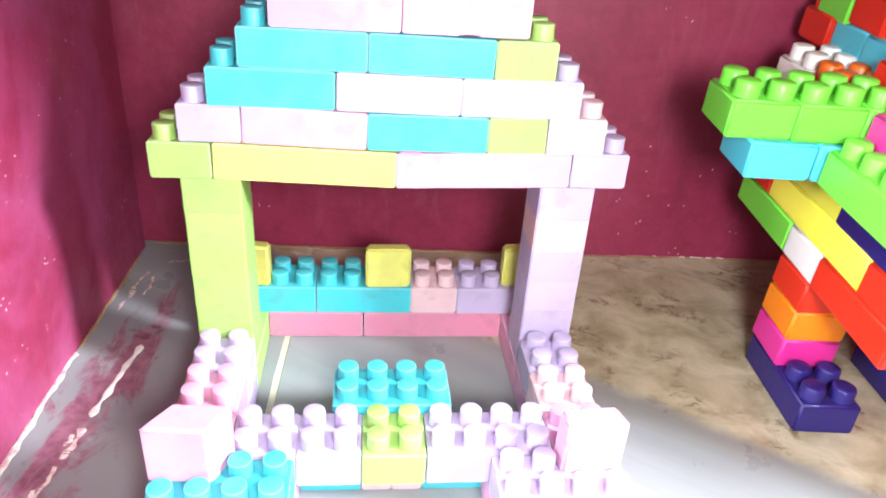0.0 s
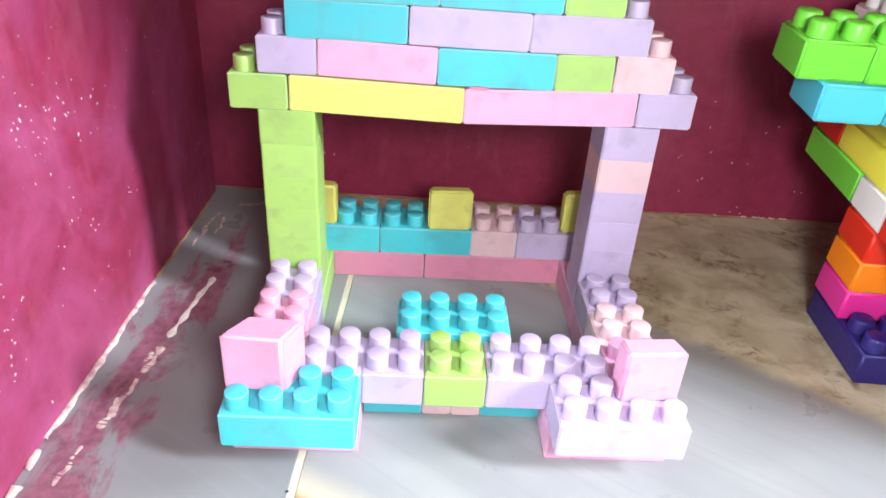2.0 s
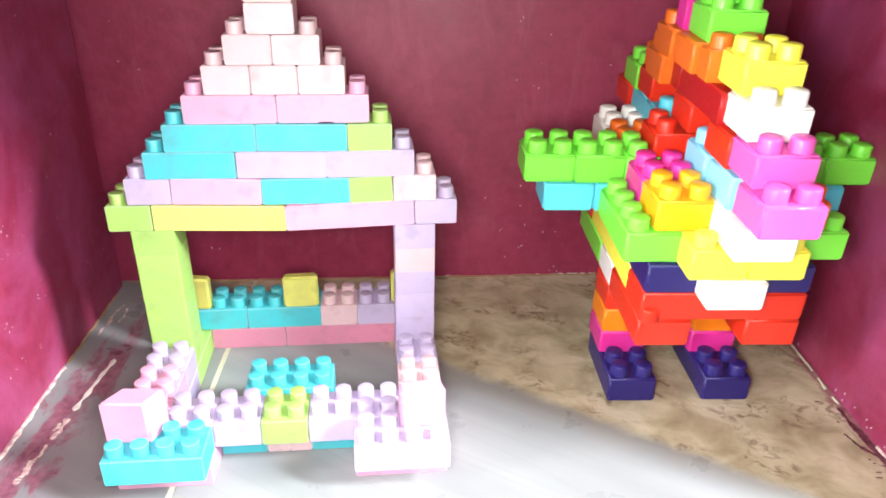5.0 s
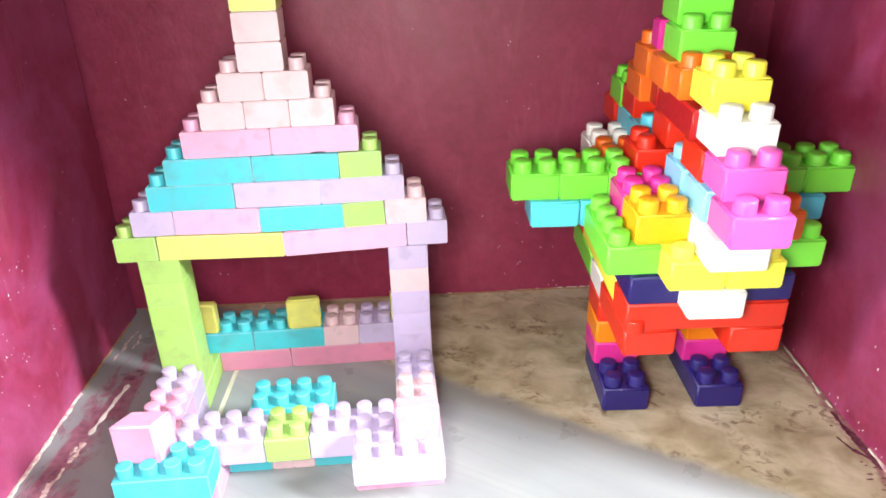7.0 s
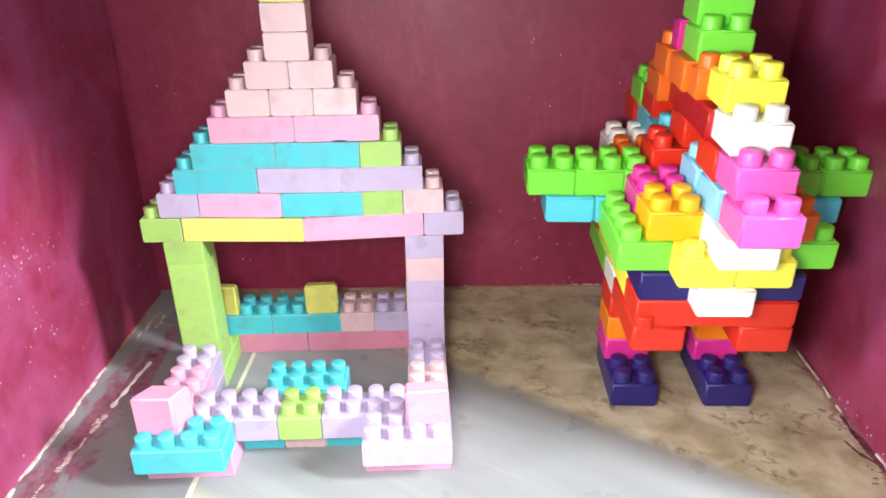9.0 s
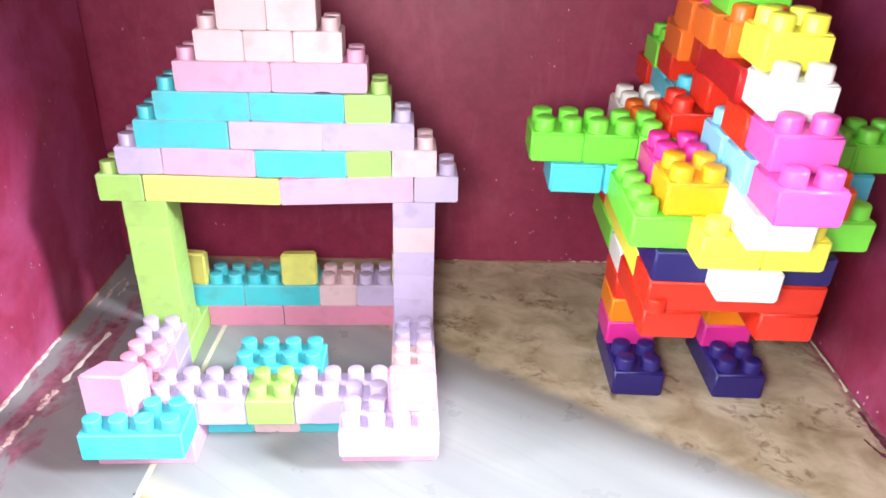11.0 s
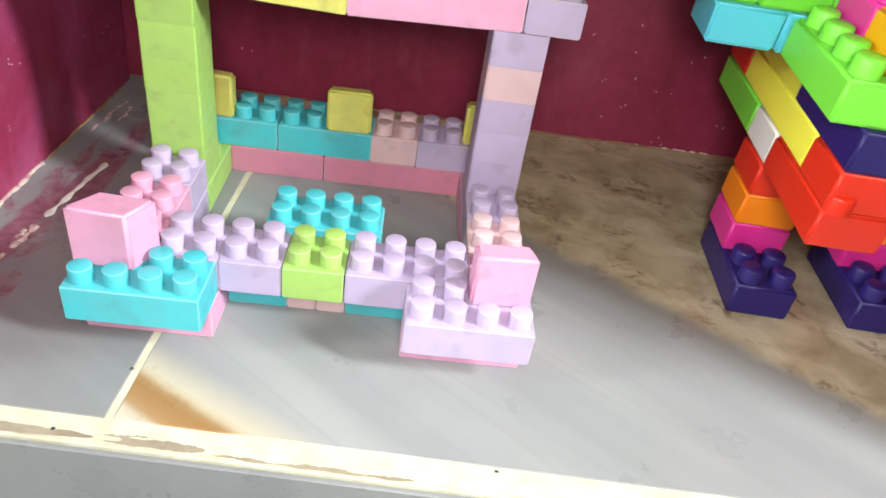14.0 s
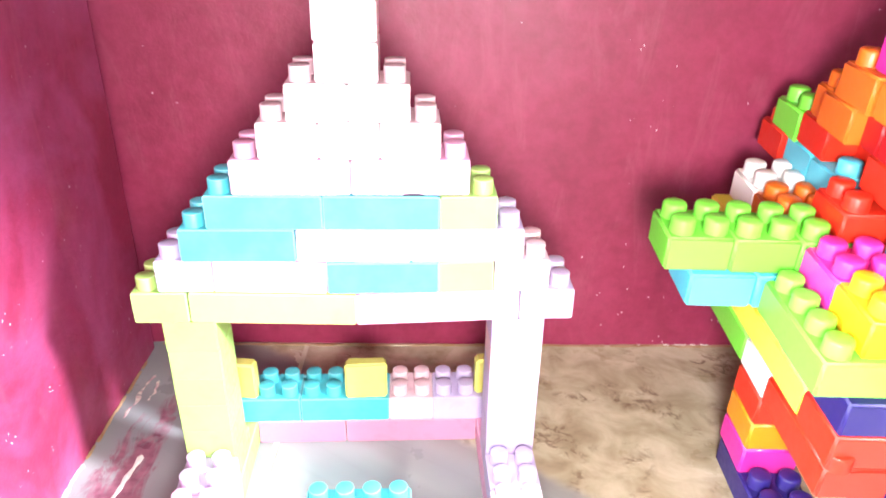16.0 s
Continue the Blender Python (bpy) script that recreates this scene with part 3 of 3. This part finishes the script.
# ground layer
for x, y, c, r, colour in [(1, 0.95, 4, 2, "pink"), (11, 0.95, 4, 2, "pink"), (5, F + 2.95, 2, 2, "teal"), (7, F + 2.95, 1, 2, "rose"), (8, F + 2.95, 1, 2, "rose"), (9, F + 2.95, 4, 2, "teal"), (3, F + 2.95, 2, 2, "teal"), (1, 3.95, 2, 4, "lavender"),
                           (13, 3.9, 2, 4, "pink"), (1, 8, 2, 4, "lime"), (13, 8, 2, 4, "pink"), (3, B, 4, 2, "deep_pink"), (7, B, 6, 2, "deep_pink"), (6, F + 5.3, 4, 1, "teal")]:
    put(x, y, 0, c, r, colour)
# second layer
for x, y, c, r, colour in [(1, F, 4, 2, "teal"), (11, F, 4, 2, "lavender"), (3, F + 2, 2, 2, "lavender"), (5, F + 2, 2, 2, "lavender"), (7, F + 2, 2, 2, "lime"), (9, F + 2, 4, 2, "lavender"),
                           (6, F + 4.32, 4, 2, "teal"), (1, F + 2, 2, 2, "pink"), (13, F + 2, 2, 2, "pink"), (1, 4.0, 2, 2, "pink"), (1, 6.0, 2, 2, "lavender"), (13, 3.9, 2, 2, "rose"), (13, 5.9, 2, 2, "lavender"),
                           (1, B, 4, 2, "teal"), (5, B, 4, 2, "teal"), (9, B, 2, 2, "rose"), (11, B, 4, 2, "lavender")]:
    put(x, y, 1, c, r, colour)
# pillars
for k in range(1, 7):
    put(0.97 - 0.01 * k, 8, k, 2, 2, "lime", kit="pillar")
    put(13, 8, k, 2, 2, {5: "rose"}.get(k, "lavender"), kit="pillar")
# roof, course by course: first stud, then widths and colours
COURSES = [(0, "2lime 6yellow 6pink 2lavender"), (1, "2lavender 4pink 4teal 2lime 2rose"), (2, "4teal 4lavender 4lavender"), (3, "4teal 4teal 2lime"),
           (4, "4pink 4pink"), (5, "2rose 2rose 2rose"), (6, "2rose 2rose"), (7, "2rose"), (7, "2rose"), (7, "2yellow")]
# how far each course stands above or below its even height, in mm, along the studs: the two long beams sag where they meet
SAG = [[(0, 0.0), (2, 0.0), (8, -2.7), (14, 0.4), (16, 0.5)], [(1, 0.2), (3, 0.2), (7, -1.6), (11, -1.6), (13, -0.6), (15, -0.3)],
       [(2, -0.6), (6, -0.9), (10, -1.6), (14, -1.0)], [(3, -0.8), (7, -1.1), (11, -1.8), (13, -1.5)]]
for k, (x, row) in enumerate(COURSES):
    for word in row.split():
        n, colour = int(word[0]), word[1:]
        left, right = (np.interp(u, *zip(*SAG[k])) / 1000 if k < len(SAG) else -0.001 for u in (x, x + n))
        put(x, 8, 7 + k, n, 2, colour, math.degrees(math.atan2(left - right, n * P)), left)
        x += n


# the smooth blocks on their sides, which hide the studs beneath them
BLOCKS = [(0.92, 0.97, -4, "pink", 1.2, 1.88, 2.02, 0.5), (12.98, 0.95, 4, "pink", 0.9, 1.92, 1.9, -0.08), (7.05, B, 2, "yellow", 0.7, 1.9, 1.85, 0.0),
          (1.25, B + 0.3, -8, "yellow", 0.7, 1.9, 1.85, 0.0), (12.9, B + 0.2, 8, "yellow", 0.7, 1.9, 1.85, 0.0)]
lay(house, HOUSE, in_house, [(x, y, 2, wide, depth) for x, y, _, _, depth, wide, _, _ in BLOCKS])


def plain_block(x, y, z, turn, colour, depth, wide, tall, skew):
    """A smooth block on its side, a shallow rim round its face, narrower to the back."""
    bm = bmesh.new()
    w, d, h = wide * P, depth * P, tall * P
    for vert in add_box(bm, (0, 0, 0), (w, d, h)):
        if vert.co.y > d / 2:
            vert.co.x = w / 2 + (vert.co.x - w / 2) * 0.92 + skew * P
            vert.co.z *= 0.96
    bmesh.ops.bevel(bm, geom=bm.edges[:], offset=0.0016, segments=3, affect="EDGES")
    front = max((f for f in bm.faces if f.normal.y < -0.9), key=lambda f: f.calc_area())
    bmesh.ops.inset_region(bm, faces=[front], thickness=0.0012, depth=0)
    bmesh.ops.inset_region(bm, faces=[front], thickness=0.0010, depth=-0.00018)
    for face in bm.faces:
        face.smooth = True
    ob = part("smooth_block", bm, PLASTIC[colour], house, "smooth stud-less block set on its side")
    ob.data.set_sharp_from_angle(angle=radians(40))
    ob.matrix_local = pose((x - 8) * P, y * P, z, *turn)


def notch(x, z, half, tall, mat, label):
    """A shallow arched half moon laid on a brick's edge; the dark one paints in a gap's shade."""
    bm = bmesh.new()
    rim = [(half * math.cos(math.pi * k / 12), tall * math.sin(math.pi * k / 12)) for k in range(13)]
    near, far = [[bm.verts.new((u, v, w)) for u, w in rim] for v in (-0.0004, 0.0006)]
    bm.faces.new(near[::-1])
    for k in range(12):
        bm.faces.new((near[k], near[k + 1], far[k + 1], far[k]))
    ob = part("notch", bm, mat, house, label)
    ob.matrix_local = pose(x, 8 * P, z)


notch(0.0335, 0.2210, 0.0058, 0.0011, DARK_SHADE_DIRT, "dark half moon painted for shade in an arched gap")
notch(0.0075, 0.1590, 0.0062, 0.0014, PLASTIC["deep_pink"], "deep pink half moon on the edge of a beam")
for x, y, turn, *rest in BLOCKS:
    plain_block(x, y, 0.04, (0, 0, turn), *rest)

# ---- the toy figure: pitch 19.2 mm, in studs from the front corner of its foot; from the legs up it leans forward ----
ROBOT_P, ROBOT_H = KITS["glossy"][:2]
figure = tagged(new("toy_figure"), "upright toy figure of bright glossy building bricks with navy feet", "toy figure")
figure.matrix_world = pose(0.2486, 0.0843, 0, 0, 0, -3.2)
HIPS = Vector((3 * ROBOT_P, 2 * ROBOT_P, ROBOT_H))
LEAN = Matrix.Translation(HIPS - Vector((0, 0, 0.0012))) @ pose(0, 0, 0, 3.2, 0.4, 0) @ Matrix.Translation(-HIPS)


def in_figure(u, v, layer, turn=0, lift=0):
    """The pose of a brick in the figure, from its studs and layer."""
    place = Matrix.Translation((u * ROBOT_P, v * ROBOT_P, layer * ROBOT_H))
    return LEAN @ place if layer else place @ pose(0, 0, 0, 0, 0, -1.2)


FIGURE = [
    (0, 0, 0, 2, 4, "navy"), (4.03, 0, 0, 2, 4, "navy"), (0, 2, 1, 2, 2, "magenta"), (4, 2, 1, 2, 2, "magenta"), (0, 2, 2, 2, 2, "tangerine"), (4, 2, 2, 2, 2, "tangerine"),
    (0, 2, 3, 2, 2, "red"), (4, 2, 3, 2, 2, "red"),
    (-0.05, -2.05, 4, 2, 4, "red"), (3.95, -2.05, 4, 2, 4, "red"), (0, 2, 4, 2, 2, "white"), (0, 4, 4, 2, 4, "green"), (2, 2, 4, 2, 2, "red"), (4, 2, 4, 2, 2, "white"), (4, 4, 4, 2, 4, "green"),
    (-0.05, -2.03, 5, 6, 2, "red"), (0, 0, 5, 2, 6, "sun"), (2, 0, 5, 2, 4, "red"), (4, 0, 5, 2, 4, "sun"), (0, 6, 5, 2, 2, "red"), (4, 4, 5, 2, 4, "sun"),
    (-0.03, -2.0, 6, 6, 4, "navy"), (0, 2, 6, 2, 4, "sun"), (2, 2, 6, 4, 4, "red"), (1.77, -3.12, 6, 2, 2, "white"),
    (-0.90, -1.78, 7, 2, 4, "green"), (5.05, -1.6, 7, 2, 4, "green"), (-3.05, 2.32, 7, 2, 2, "cyan"), (-1.03, 2.30, 7, 2, 2, "cyan"), (7, 2.3, 7, 2, 2, "cyan"), (5, 2.3, 7, 2, 2, "cyan"), (1, 2.3, 7, 4, 4, "red"),
    (0.98, -3.0, 7, 2, 2, "sun"), (2.98, -3.0, 7, 2, 2, "sun"), (1, -1, 7, 4, 2, "red"),
    (0.06, -1.6, 8, 2, 2, "amber"), (4.05, -1.65, 8, 2, 2, "orange"), (0.03, 0.3, 8, 2, 2, "magenta"), (4.05, 0.35, 8, 2, 2, "magenta"), (1.95, -3.75, 8, 2, 4, "white"), (2, 0.3, 8, 2, 4, "red"),
    (-3.86, 2.55, 8, 2, 2, "green"), (-1.90, 2.48, 8, 2, 2, "green"), (0.06, 2.42, 8, 2, 2, "green"), (8.05, 2.45, 8, 2, 2, "green"), (6.05, 2.48, 8, 2, 2, "green"), (4.05, 2.5, 8, 2, 2, "green"),
    (0.1, 4.44, 7.85, 2, 2, "orange"), (0.12, 6.44, 7.85, 2, 2, "white"), (-0.45, 6.6, 6.85, 2, 2, "sun"), (0, 4.5, 7, 2, 2, "orange"), (2, 4.5, 8, 4, 4, "red"),
    (2.14, -4.45, 9.05, 2, 2, "orchid"), (2.05, -2.25, 9, 2, 2, "sky"), (1.95, -0.25, 9, 2, 2, "sky"), (1.05, 2.5, 8.8, 2, 2, "red"), (2.95, 2.2, 9, 2, 2, "red"), (1.74, 4.55, 9, 2, 2, "cyan"), (1.78, 6.55, 9, 2, 2, "cyan"), (1.62, 8.55, 9, 2, 2, "red"),
    (2.15, -3.35, 10.08, 2, 2, "orchid"), (2.05, -1.5, 10, 2, 2, "red"), (2.0, 2.0, 10, 2, 2, "red"), (2.8, 4.0, 10, 1, 2, "red"), (1.75, 5.9, 10, 2, 2, "red"), (1.7, 7.9, 9.9, 2, 2, "green"),
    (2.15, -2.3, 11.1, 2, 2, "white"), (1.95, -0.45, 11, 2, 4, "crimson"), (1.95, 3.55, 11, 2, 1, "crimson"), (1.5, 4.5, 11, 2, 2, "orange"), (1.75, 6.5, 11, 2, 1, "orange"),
    (2.14, -1.25, 12.12, 2, 2, "sun"), (1.75, 0.7, 12, 2, 1, "orange"), (1.58, 1.8, 12, 2, 2, "orange"), (1.5, 3.85, 12, 2, 2, "orange"),
    (1.95, 1.7, 13, 2, 2, "green"), (1.8, 3.75, 13, 2, 1, "magenta"), (2.05, 2.6, 14, 2, 2, "green"),
]
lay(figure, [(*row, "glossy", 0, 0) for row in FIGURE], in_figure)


# one stud that stands proud of the face above it
loose = new("stud", shared_mesh(("glossy", "stud", "red"), lambda: stud_body("glossy"), "red", 50))
loose.parent = figure
loose.matrix_local = in_figure(0.36, -1.83, 5)
